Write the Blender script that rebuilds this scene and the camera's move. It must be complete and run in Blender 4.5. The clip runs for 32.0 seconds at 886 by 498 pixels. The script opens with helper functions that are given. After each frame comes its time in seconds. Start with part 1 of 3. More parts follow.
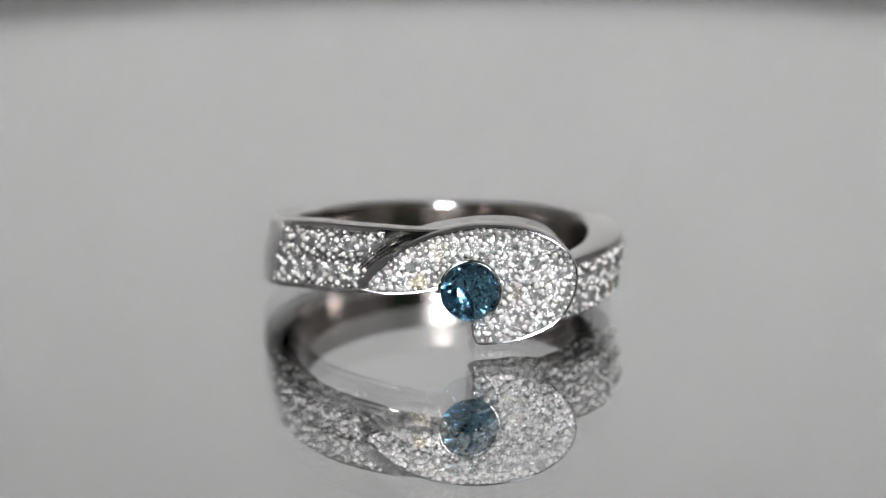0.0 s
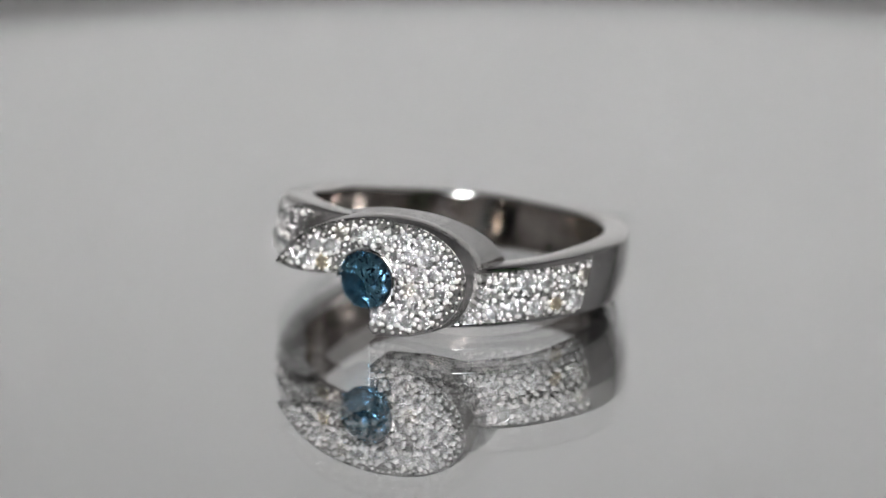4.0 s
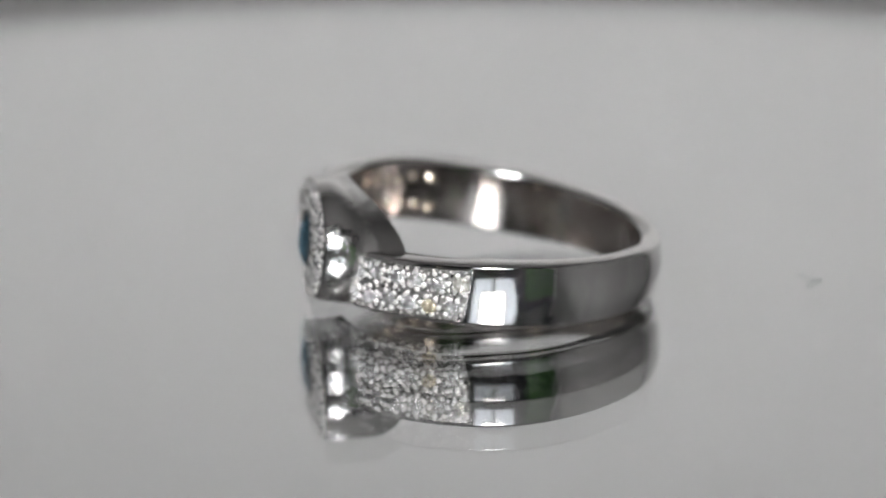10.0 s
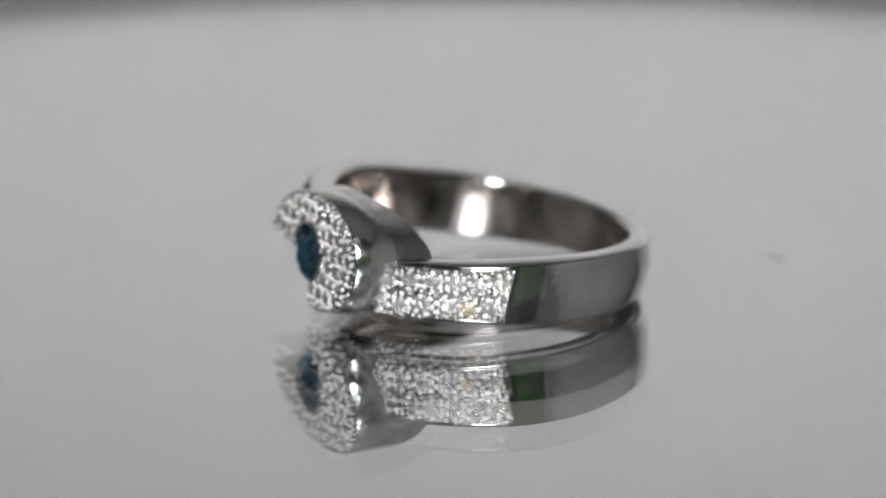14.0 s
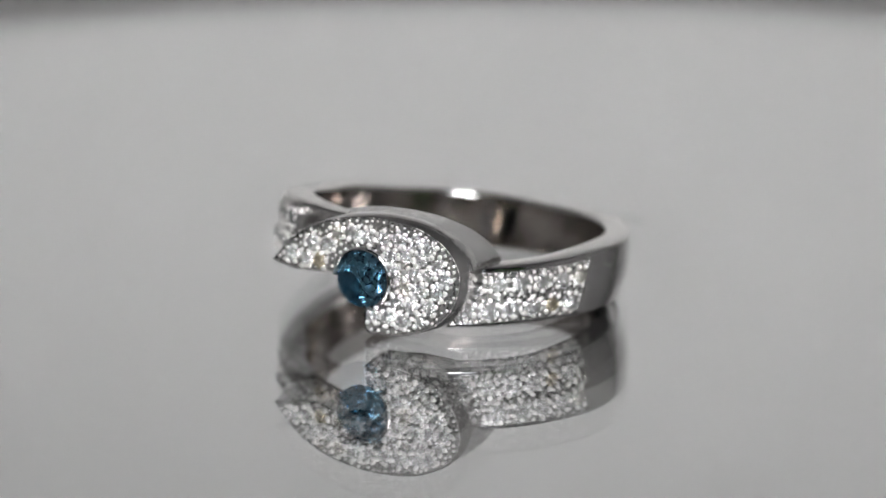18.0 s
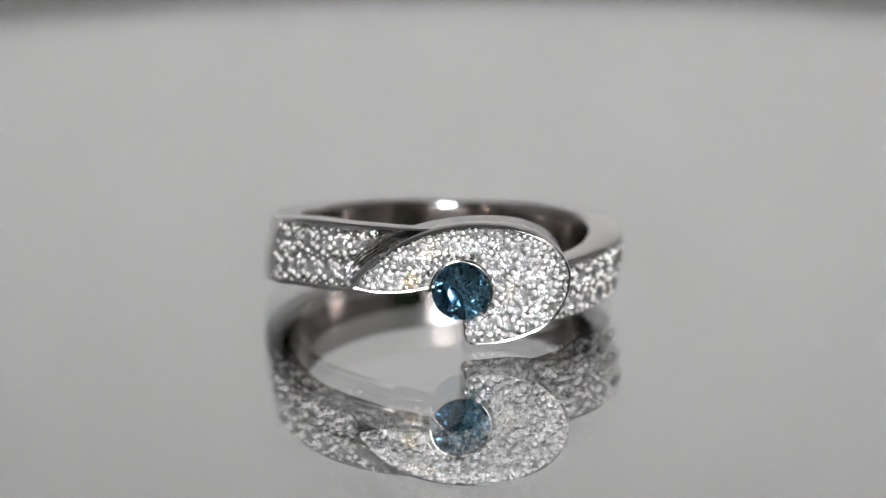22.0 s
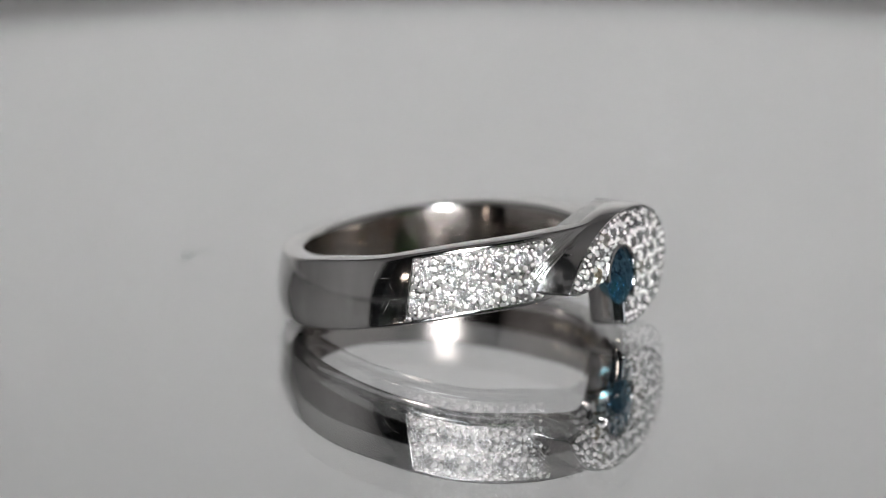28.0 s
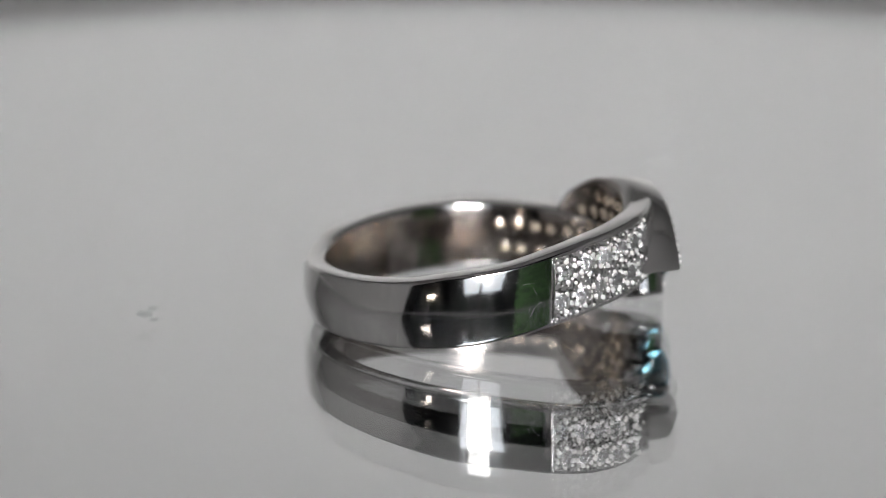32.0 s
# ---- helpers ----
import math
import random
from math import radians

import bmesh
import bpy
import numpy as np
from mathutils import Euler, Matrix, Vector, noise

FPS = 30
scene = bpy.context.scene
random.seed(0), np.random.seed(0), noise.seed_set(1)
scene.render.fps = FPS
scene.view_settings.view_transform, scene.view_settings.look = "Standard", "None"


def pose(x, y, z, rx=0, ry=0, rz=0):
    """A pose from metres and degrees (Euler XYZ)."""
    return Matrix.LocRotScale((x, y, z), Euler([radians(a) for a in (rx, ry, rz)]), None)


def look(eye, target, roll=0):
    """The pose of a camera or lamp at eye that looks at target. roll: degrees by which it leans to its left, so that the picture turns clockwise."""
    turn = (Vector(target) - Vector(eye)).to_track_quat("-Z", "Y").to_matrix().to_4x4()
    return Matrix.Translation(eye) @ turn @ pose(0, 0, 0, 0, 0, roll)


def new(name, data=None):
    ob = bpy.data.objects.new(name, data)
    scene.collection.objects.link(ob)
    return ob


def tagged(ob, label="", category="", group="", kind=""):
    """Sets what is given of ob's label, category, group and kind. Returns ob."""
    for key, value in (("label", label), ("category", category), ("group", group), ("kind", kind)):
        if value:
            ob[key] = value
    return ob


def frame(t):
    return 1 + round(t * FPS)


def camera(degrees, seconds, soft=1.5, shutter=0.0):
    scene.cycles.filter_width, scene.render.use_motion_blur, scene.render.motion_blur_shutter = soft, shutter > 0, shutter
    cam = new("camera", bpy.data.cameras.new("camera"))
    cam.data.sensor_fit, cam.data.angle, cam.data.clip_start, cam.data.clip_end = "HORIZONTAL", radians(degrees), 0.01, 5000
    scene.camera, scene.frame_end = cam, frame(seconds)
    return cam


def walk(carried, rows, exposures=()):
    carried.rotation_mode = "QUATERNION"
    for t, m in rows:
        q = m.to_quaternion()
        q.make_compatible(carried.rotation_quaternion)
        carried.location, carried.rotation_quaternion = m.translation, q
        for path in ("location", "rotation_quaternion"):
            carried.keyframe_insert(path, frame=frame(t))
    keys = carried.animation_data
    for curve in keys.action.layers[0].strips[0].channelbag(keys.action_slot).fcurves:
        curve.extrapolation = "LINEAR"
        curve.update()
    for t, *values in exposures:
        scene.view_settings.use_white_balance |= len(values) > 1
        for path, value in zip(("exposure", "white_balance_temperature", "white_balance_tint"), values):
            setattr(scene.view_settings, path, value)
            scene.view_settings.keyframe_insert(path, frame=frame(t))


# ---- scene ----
# A white-gold ring on a slowly turning glass plate inside a small photo tent.
MM = 0.001

# ---- camera: still on its stand ----
cam = camera(12.0, 32.0, soft=0.9)
EYE = Vector((-2.156, -247.553, 71.612)) * MM
AIM = Vector((-2.156, -6.646, 4.803)) * MM
cam.data.dof.use_dof = True
cam.data.dof.focus_distance = 0.2445
cam.data.dof.aperture_fstop = 26.0
walk(cam, [(0.0, look(EYE, AIM)), (32.0, look(EYE, AIM))])

# turn of the plate: seconds, degrees
TURN = ((0.0, 0.0), (0.5, -4.41), (1.0, -8.24), (1.5, -13.31), (2.0, -18.24), (2.5, -23.32), (3.0, -27.78),
        (3.5, -31.2), (4.2, -37.6), (4.9, -43.9), (5.5, -49.18), (6.0, -53.48), (6.5, -57.9), (7.0, -61.2),
        (7.5, -65.8), (8.0, -70.7), (8.5, -75.6), (9.0, -79.7), (9.5, -84.9), (10.0, -90.3), (10.5, -94.6),
        (11.0, -98.6), (11.2, -98.8), (11.5, -96.7), (12.0, -92.3), (12.5, -87.9), (13.0, -82.4), (13.5, -78.2),
        (14.0, -73.5), (14.5, -69.0), (15.2, -62.9), (15.9, -57.0), (16.5, -52.0), (17.0, -47.25), (17.5, -42.9),
        (18.0, -37.36), (18.5, -33.28), (19.0, -29.43), (19.5, -26.1), (20.0, -21.32), (20.5, -16.65), (21.0, -11.04),
        (21.5, -6.94), (22.0, -2.65), (22.5, 1.25), (23.0, 5.33), (23.5, 10.58), (24.0, 16.0), (24.5, 20.39),
        (25.0, 25.66), (25.5, 29.76), (26.2, 36.4), (26.9, 43.1), (27.5, 48.79), (28.0, 53.11), (28.5, 58.59),
        (29.0, 63.62), (29.5, 67.9), (30.0, 70.7), (30.5, 75.2), (31.0, 79.93), (31.5, 85.64), (32.0, 90.99))

# ---- world and light ----
world = bpy.data.worlds.new("world")
scene.world = world
world.use_nodes = True
world.node_tree.nodes["Background"].inputs["Color"].default_value = (0.9, 0.95, 1.0, 1)
world.node_tree.nodes["Background"].inputs["Strength"].default_value = 0.006


scene.view_settings.exposure = 0.0


# ---- materials ----
def mat(name, colour, rough=0.5, metal=0.0, **more):
    m = bpy.data.materials.new(name)
    m.use_nodes = True
    b = m.node_tree.nodes["Principled BSDF"]
    b.inputs["Base Color"].default_value = (*colour, 1)
    b.inputs["Roughness"].default_value = rough
    b.inputs["Metallic"].default_value = metal
    for key, value in more.items():
        b.inputs[key.replace("_", " ")].default_value = value
    return m


def relief(m, scale, strength, distance, detail=4.0, stretch=(1, 1, 1), rough=None, tint=None):
    """Fine noise: bump, and if asked a range of roughness and of colour."""
    nt = m.node_tree
    b = nt.nodes["Principled BSDF"]
    co = nt.nodes.new("ShaderNodeTexCoord")
    mp = nt.nodes.new("ShaderNodeMapping")
    mp.inputs["Scale"].default_value = stretch
    nz = nt.nodes.new("ShaderNodeTexNoise")
    nz.inputs["Scale"].default_value, nz.inputs["Detail"].default_value = scale, detail
    nt.links.new(co.outputs["Object"], mp.inputs["Vector"])
    nt.links.new(mp.outputs["Vector"], nz.inputs["Vector"])
    bp = nt.nodes.new("ShaderNodeBump")
    bp.inputs["Strength"].default_value, bp.inputs["Distance"].default_value = strength, distance
    nt.links.new(nz.outputs["Fac"], bp.inputs["Height"])
    nt.links.new(bp.outputs["Normal"], b.inputs["Normal"])
    if rough:
        r = nt.nodes.new("ShaderNodeMapRange")
        r.inputs["From Min"].default_value, r.inputs["From Max"].default_value = 0.35, 0.7
        r.inputs["To Min"].default_value, r.inputs["To Max"].default_value = rough
        nt.links.new(nz.outputs["Fac"], r.inputs["Value"])
        nt.links.new(r.outputs["Result"], b.inputs["Roughness"])
    if tint:
        c = nt.nodes.new("ShaderNodeValToRGB")
        c.color_ramp.elements[0].position, c.color_ramp.elements[1].position = 0.35, 0.7
        c.color_ramp.elements[0].color, c.color_ramp.elements[1].color = (*tint[0], 1), (*tint[1], 1)
        nt.links.new(nz.outputs["Fac"], c.inputs["Fac"])
        nt.links.new(c.outputs["Color"], b.inputs["Base Color"])
    return m


GOLD = relief(mat("white_gold", (0.80, 0.79, 0.78), 0.09, 1.0), 1600, 0.03, 0.0001, detail=8.0, stretch=(1, 1, 0.2), rough=(0.06, 0.13),
              tint=((0.76, 0.75, 0.74), (0.83, 0.82, 0.81)))
# inside of band and head: darker, warmer and more mottled than GOLD
INNER = relief(mat("inner_white_gold", (0.58, 0.52, 0.485), 0.16, 1.0), 500, 0.16, 0.0001, stretch=(1, 1, 0.6), rough=(0.10, 0.24),
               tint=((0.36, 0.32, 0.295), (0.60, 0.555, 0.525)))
for _m, _share in ((INNER, 0.6), (GOLD, 0.45)):    # polished along the band
    _tree = _m.node_tree
    _round, _bsdf = _tree.nodes.new("ShaderNodeTangent"), _tree.nodes["Principled BSDF"]
    _round.direction_type, _round.axis = "RADIAL", "Z"
    _tree.links.new(_round.outputs[0], _bsdf.inputs["Tangent"])
    _bsdf.inputs["Anisotropic"].default_value = _share
    _bsdf.inputs["Anisotropic Rotation"].default_value = 0.25
# cut ground: shade between the stones is painted in as darker gold
SEAT = relief(mat("shaded_white_gold", (0.34, 0.335, 0.33), 0.3, 1.0), 5000, 0.5, 0.0002, rough=(0.2, 0.4))
SATIN = relief(mat("satin_white_gold", (0.80, 0.79, 0.78), 0.1, 1.0), 1500, 0.03, 0.0001, rough=(0.07, 0.14))
HAMMERED = relief(mat("filed_white_gold", (0.80, 0.79, 0.78), 0.2, 1.0), 1400, 0.28, 0.0003, detail=3.0, rough=(0.12, 0.24))
GRAIN = mat("grain_white_gold", (0.93, 0.92, 0.91), 0.37, 1.0)


def gem(name, flash, body, ior, share, rough):
    """A cut stone: glassy facets over a bright flash of light thrown back from within."""
    m = bpy.data.materials.new(name)
    m.use_nodes = True
    nt = m.node_tree
    nt.nodes.remove(nt.nodes["Principled BSDF"])
    out = nt.nodes["Material Output"]
    glass, gloss, mix = (nt.nodes.new(k) for k in ("ShaderNodeBsdfGlass", "ShaderNodeBsdfGlossy", "ShaderNodeMixShader"))
    glass.inputs["Color"].default_value, glass.inputs["IOR"].default_value, glass.inputs["Roughness"].default_value = (*body, 1), ior, 0.0
    gloss.inputs["Color"].default_value, gloss.inputs["Roughness"].default_value = (*flash, 1), rough
    mix.inputs["Fac"].default_value = share
    nt.links.new(glass.outputs[0], mix.inputs[1])
    nt.links.new(gloss.outputs[0], mix.inputs[2])
    nt.links.new(mix.outputs[0], out.inputs["Surface"])
    return m


def cut_facets(m, scale, strength, distance):
    """Many tiny facets, as the inner reflections of a cut stone break up its light."""
    nt = m.node_tree
    co, cells, bp = (nt.nodes.new(k) for k in ("ShaderNodeTexCoord", "ShaderNodeTexVoronoi", "ShaderNodeBump"))
    cells.inputs["Scale"].default_value = scale
    bp.inputs["Strength"].default_value, bp.inputs["Distance"].default_value = strength, distance
    nt.links.new(co.outputs["Object"], cells.inputs["Vector"])
    nt.links.new(cells.outputs["Distance"], bp.inputs["Height"])
    for n in nt.nodes:
        if n.type in ("BSDF_GLOSSY", "BSDF_PRINCIPLED"):
            nt.links.new(bp.outputs["Normal"], n.inputs["Normal"])
    return m


SCRATCH = relief(mat("scratched_white_gold", (0.80, 0.79, 0.78), 0.36, 1.0), 4000, 0.3, 0.0002)
DIAMOND = cut_facets(gem("diamond", (0.97, 0.97, 0.98), (1, 1, 1), 2.2, 0.70, 0.24), 7000, 1.0, 0.00008)
CHAMPAGNE = cut_facets(gem("champagne_diamond", (0.97, 0.86, 0.66), (0.97, 0.88, 0.72), 2.2, 0.66, 0.26), 7000, 0.9, 0.00008)
PALE = cut_facets(gem("pale_diamond", (0.98, 0.95, 0.88), (1.0, 0.97, 0.90), 2.2, 0.68, 0.26), 7000, 0.9, 0.00008)
SAPPHIRE = cut_facets(gem("blue_sapphire", (0.20, 0.46, 0.74), (0.42, 0.66, 0.76), 1.77, 0.26, 0.13), 850, 0.7, 0.0008)
BLUE_BACK = mat("sapphire_back", (0.24, 0.52, 0.64), 0.12, 1.0)
SILVER = mat("silver_backing", (0.93, 0.935, 0.94), 0.0, 1.0)
FOIL = mat("pavilion_mirror", (0.93, 0.93, 0.94), 0.06, 1.0)
WARMFOIL = mat("stone_underside", (0.86, 0.74, 0.61), 0.26, 1.0)
GLASS = mat("clear_glass", (1.0, 1.0, 1.0), 0.0, 0.0, IOR=1.5, Transmission_Weight=1.0)
FROSTED = relief(mat("ground_glass_rim", (0.06, 0.06, 0.06), 0.8), 2000, 0.3, 0.0002, tint=((0.05, 0.05, 0.05), (0.08, 0.08, 0.08)))
PAPER = relief(mat("white_paper", (0.66, 0.66, 0.655), 0.9), 30, 0.05, 0.001, tint=((0.65, 0.65, 0.645), (0.67, 0.67, 0.665)))
GREY = relief(mat("grey_cloth", (0.17, 0.165, 0.165), 0.95), 400, 0.3, 0.0005, tint=((0.20, 0.196, 0.196), (0.27, 0.266, 0.266)))
DARK = relief(mat("black_cloth", (0.012, 0.012, 0.013), 0.9), 200, 0.3, 0.001)
GREEN = relief(mat("green_cloth", (0.02, 0.05, 0.02), 0.8), 60, 0.3, 0.002, tint=((0.014, 0.034, 0.013), (0.10, 0.24, 0.07)))
BODY = mat("black_plastic", (0.02, 0.02, 0.02), 0.4)


SMUDGE = gem("smudge", (0.5, 0.5, 0.5), (1, 1, 1), 1.0, 0.0, 0.5)
_nt = SMUDGE.node_tree
_film, _veil = _nt.nodes.new("ShaderNodeBsdfTransparent"), _nt.nodes.new("ShaderNodeBsdfDiffuse")
_veil.inputs["Color"].default_value = (0.12, 0.12, 0.12, 1)
_mix = next(n for n in _nt.nodes if n.type == "MIX_SHADER")
_mix.inputs["Fac"].default_value = 0.14
_nt.links.new(_film.outputs[0], _mix.inputs[1])
_nt.links.new(_veil.outputs[0], _mix.inputs[2])


def glowing(name, colour, strength):
    m = mat(name, colour, 0.4)
    b = m.node_tree.nodes["Principled BSDF"]
    b.inputs["Emission Color"].default_value = (*colour, 1)
    b.inputs["Emission Strength"].default_value = strength
    return m


LED = glowing("led_white", (0.995, 0.985, 0.985), 98.0)
GLOW = glowing("lamp_diffuser", (0.86, 0.93, 1.0), 0.72)
LED_WARM = glowing("led_warm", (1.0, 0.86, 0.74), 16.0)


# ---- helpers of the place ----
def part(name, bm, material, parent=None, label="", smooth=False):
    """Links a bmesh as one mesh object, under a thing or a part."""
    me = bpy.data.meshes.new(name)
    bm.to_mesh(me)
    bm.free()
    for m in (material if isinstance(material, (list, tuple)) else (material,)):
        me.materials.append(m)
    if smooth:
        for p in me.polygons:
            p.use_smooth = True
    ob = new(name, me)
    ob.parent = parent
    return tagged(ob, label)


def box(x0, x1, y0, y1, z0, z1, bevel=0.0):
    bm = bmesh.new()
    bmesh.ops.create_cube(bm, size=1)
    for v in bm.verts:
        v.co = Vector(((x0 + x1) / 2 + v.co.x * (x1 - x0), (y0 + y1) / 2 + v.co.y * (y1 - y0), (z0 + z1) / 2 + v.co.z * (z1 - z0)))
    if bevel:
        bmesh.ops.bevel(bm, geom=bm.edges[:], offset=bevel, segments=2, affect="EDGES")
    return bm


def smoothstep(a, b, x):
    t = min(1.0, max(0.0, (x - a) / (b - a)))
    return t * t * (3 - 2 * t)


# ---- the tent ----
def structure(name, bm, material, label):
    return tagged(part(name, bm, material), label, "setting", kind="structure")


def sweep():
    """White paper that runs flat behind the plate and rises in a slope behind it."""
    bm = bmesh.new()
    line = [(0.115, -0.003), (0.20, -0.003)]
    for k in range(1, 11):
        a = radians(72 * k / 10)
        line.append((0.20 + 0.05 * math.sin(a), -0.003 + 0.05 * (1 - math.cos(a))))
    line.append((line[-1][0] + 0.06, line[-1][1] + 0.185))
    rows = []
    for y, z in line:
        rows.append([bm.verts.new((-0.315, y, z)), bm.verts.new((0.315, y, z))])
    for a, b in zip(rows, rows[1:]):
        f = bm.faces.new((a[0], a[1], b[1], b[0]))
        f.smooth = True
    made = bmesh.ops.extrude_face_region(bm, geom=bm.faces[:])
    for v in made["geom"]:
        if isinstance(v, bmesh.types.BMVert):
            v.co += Vector((0, 0.0015, -0.0015))
    bmesh.ops.recalc_face_normals(bm, faces=bm.faces)
    return bm


structure("backdrop", sweep(), PAPER, "white paper sweep curving up behind the mirror plate")
structure("wall_left", box(-0.34, -0.32, -0.26, 0.44, -0.005, 0.44), GREY, "grey cloth side wall of the tent")
structure("wall_right", box(0.32, 0.34, -0.31, 0.44, -0.005, 0.44), GREY, "grey cloth side wall of the tent")
structure("wall_back", box(-0.44, 0.44, 0.44, 0.46, -0.005, 0.44), GREY, "grey cloth back wall behind the paper")
structure("ceiling", box(-0.44, 0.44, -0.12, 0.46, 0.44, 0.46), GREY, "grey cloth top of the tent")
structure("floor", box(-0.44, 0.44, -0.12, 0.46, -0.025, -0.005), GREY, "grey cloth on the table under the plate")
structure("floor_front", box(-1.2, 1.2, -1.2, -0.12, -0.025, -0.005), DARK, "black cloth in front of the tent")
structure("trim", box(0.308, 0.3185, -0.322, -0.3115, -0.005, 0.30, 0.003), PAPER, "white corner post at the tent's open front")
structure("wall_front", box(-1.2, 1.2, -1.22, -1.2, -0.025, 1.2), DARK, "dark wall of the room behind the camera")


def disc(r, z0, z1, bevel=0.0):
    bm = bmesh.new()
    bmesh.ops.create_cone(bm, cap_ends=True, segments=160, radius1=r, radius2=r, depth=z1 - z0)
    bmesh.ops.translate(bm, verts=bm.verts, vec=(0, 0, (z0 + z1) / 2))
    if bevel:
        rims = [e for e in bm.edges if abs(e.verts[0].co.z - e.verts[1].co.z) < 1e-6]
        bmesh.ops.bevel(bm, geom=rims, offset=bevel, segments=2, affect="EDGES")
    return bm


def mirror_plate():
    """Round mirror: thick clear glass, its top at height 0, silvered underneath."""
    plate = tagged(new("mirror_turntable"), "round turning mirror plate of thick clear glass, silvered underneath", "turntable")
    bm = disc(0.0886, -0.0029, 0.0, 0.0006)
    for f in bm.faces:                          # the rim is ground, not polished
        f.material_index = 0 if abs(f.normal.z) > 0.95 else 1
    glass = part("glass", bm, (GLASS, FROSTED), plate, "clear polished glass disc")
    glass.visible_shadow = False
    rnd = random.Random(8)
    for cx, cy, rx, ry in ((-3.5, 20.55, 0.85, 0.55), (-2.3, 20.05, 0.5, 0.35), (-4.7, 19.85, 0.45, 0.4)):
        bm = bmesh.new()                        # finger smudges on the glass
        ring = [bm.verts.new(((cx + rx * math.cos(k * 0.3142) * rnd.uniform(0.7, 1.1)) * MM, (cy + ry * math.sin(k * 0.3142) * rnd.uniform(0.7, 1.1)) * MM, 0.00001)) for k in range(20)]
        top = [bm.verts.new((v.co.x * 0.2 + cx * 0.8 * MM, v.co.y * 0.2 + cy * 0.8 * MM, 0.00003)) for v in ring]
        for k in range(20):
            bm.faces.new((ring[k], ring[(k + 1) % 20], top[(k + 1) % 20], top[k]))
        bm.faces.new(top)
        part("smudge", bm, SMUDGE, plate, "faint grey finger smudge", smooth=True)
    part("silvering", disc(0.0871, -0.004, -0.00288), SILVER, plate, "silvered mirror backing")
    return plate


PLATE = mirror_plate()

# ---- the ring: metres, head towards -y, axis up ----
R_OUT = 10.78
FACE_ANGLE, FACE = 10.0, 11.2
FU = Vector((math.cos(radians(FACE_ANGLE)), math.sin(radians(FACE_ANGLE)), 0))
FN = Vector((math.sin(radians(FACE_ANGLE)), -math.cos(radians(FACE_ANGLE)), 0))
GEM_U, GEM_V, GEM_R = -0.36, 1.68, 1.72

RING = tagged(new("ring"), "white gold bypass ring with pave diamonds and round blue sapphire", "ring")


# degrees from the head, lower edge, upper edge
LEFT = ((0, 3.5, 5.34), (7, 2.4, 5.24), (15, 1.6, 5.22), (25, 1.2, 5.22), (50, 0.95, 5.05), (65, 0.62, 4.77), (80, 0.30, 4.4), (100, -0.02, 4.1),
        (120, -0.11, 3.76), (145, -0.06, 3.6), (160, 0.0, 3.53), (180, 0.05, 3.4))
RIGHT = ((20, -1.0, 2.7), (30, -0.95, 2.75), (50, -0.75, 2.98), (70, -0.5, 3.25), (90, -0.42, 3.55), (110, -0.32, 3.68),
         (130, -0.27, 3.68), (150, -0.15, 3.62), (165, 0.0, 3.46), (180, 0.05, 3.4))


def along(rows, a, c):
    """Column c of a table, on a smooth line at a degrees from the head."""
    a = min(180, max(rows[0][0], a))
    k = max(i for i in range(len(rows) - 1) if rows[i][0] <= a)
    p0, p1, p2, p3 = (rows[min(len(rows) - 1, max(0, k + i))] for i in (-1, 0, 1, 2))
    t, w = (a - p1[0]) / (p2[0] - p1[0]), p2[0] - p1[0]
    m1 = (p2[c] - p0[c]) / (p2[0] - p0[0]) * w
    m2 = (p3[c] - p1[c]) / (p3[0] - p1[0]) * w if p3[0] < 180 or p2[0] < 180 else 0
    return (2 * t**3 - 3 * t**2 + 1) * p1[c] + (t**3 - 2 * t**2 + t) * m1 + (3 * t**2 - 2 * t**3) * p2[c] + (t**3 - t**2) * m2


def band_edges(th):
    """Bottom and top of the band in mm at th degrees from the head (positive to the right, to 180 at the back)."""
    rows, a = (LEFT, max(0, -th)) if th < 12 else (RIGHT, th)
    return along(rows, a, 1), along(rows, a, 2)


LEAN = 0.14                                     # the band's walls lean to one side


# degrees from the head, inner radius: thicker over the shoulders, thin at the back
BORE_LEFT = ((0, 9.12), (60, 9.0), (116, 9.08), (145, 9.15), (180, 9.2))
BORE_RIGHT = ((0, 8.95), (55, 8.72), (90, 8.66), (120, 8.92), (145, 9.08), (180, 9.2))


def r_in(th):
    return along(BORE_LEFT, max(0, -th), 1) if th < 12 else along(BORE_RIGHT, th, 1)


def polar(th, r, z):
    a = radians(th)
    return Vector((math.sin(a) * r + LEAN * (z - 1.8), -math.cos(a) * r, z)) * MM


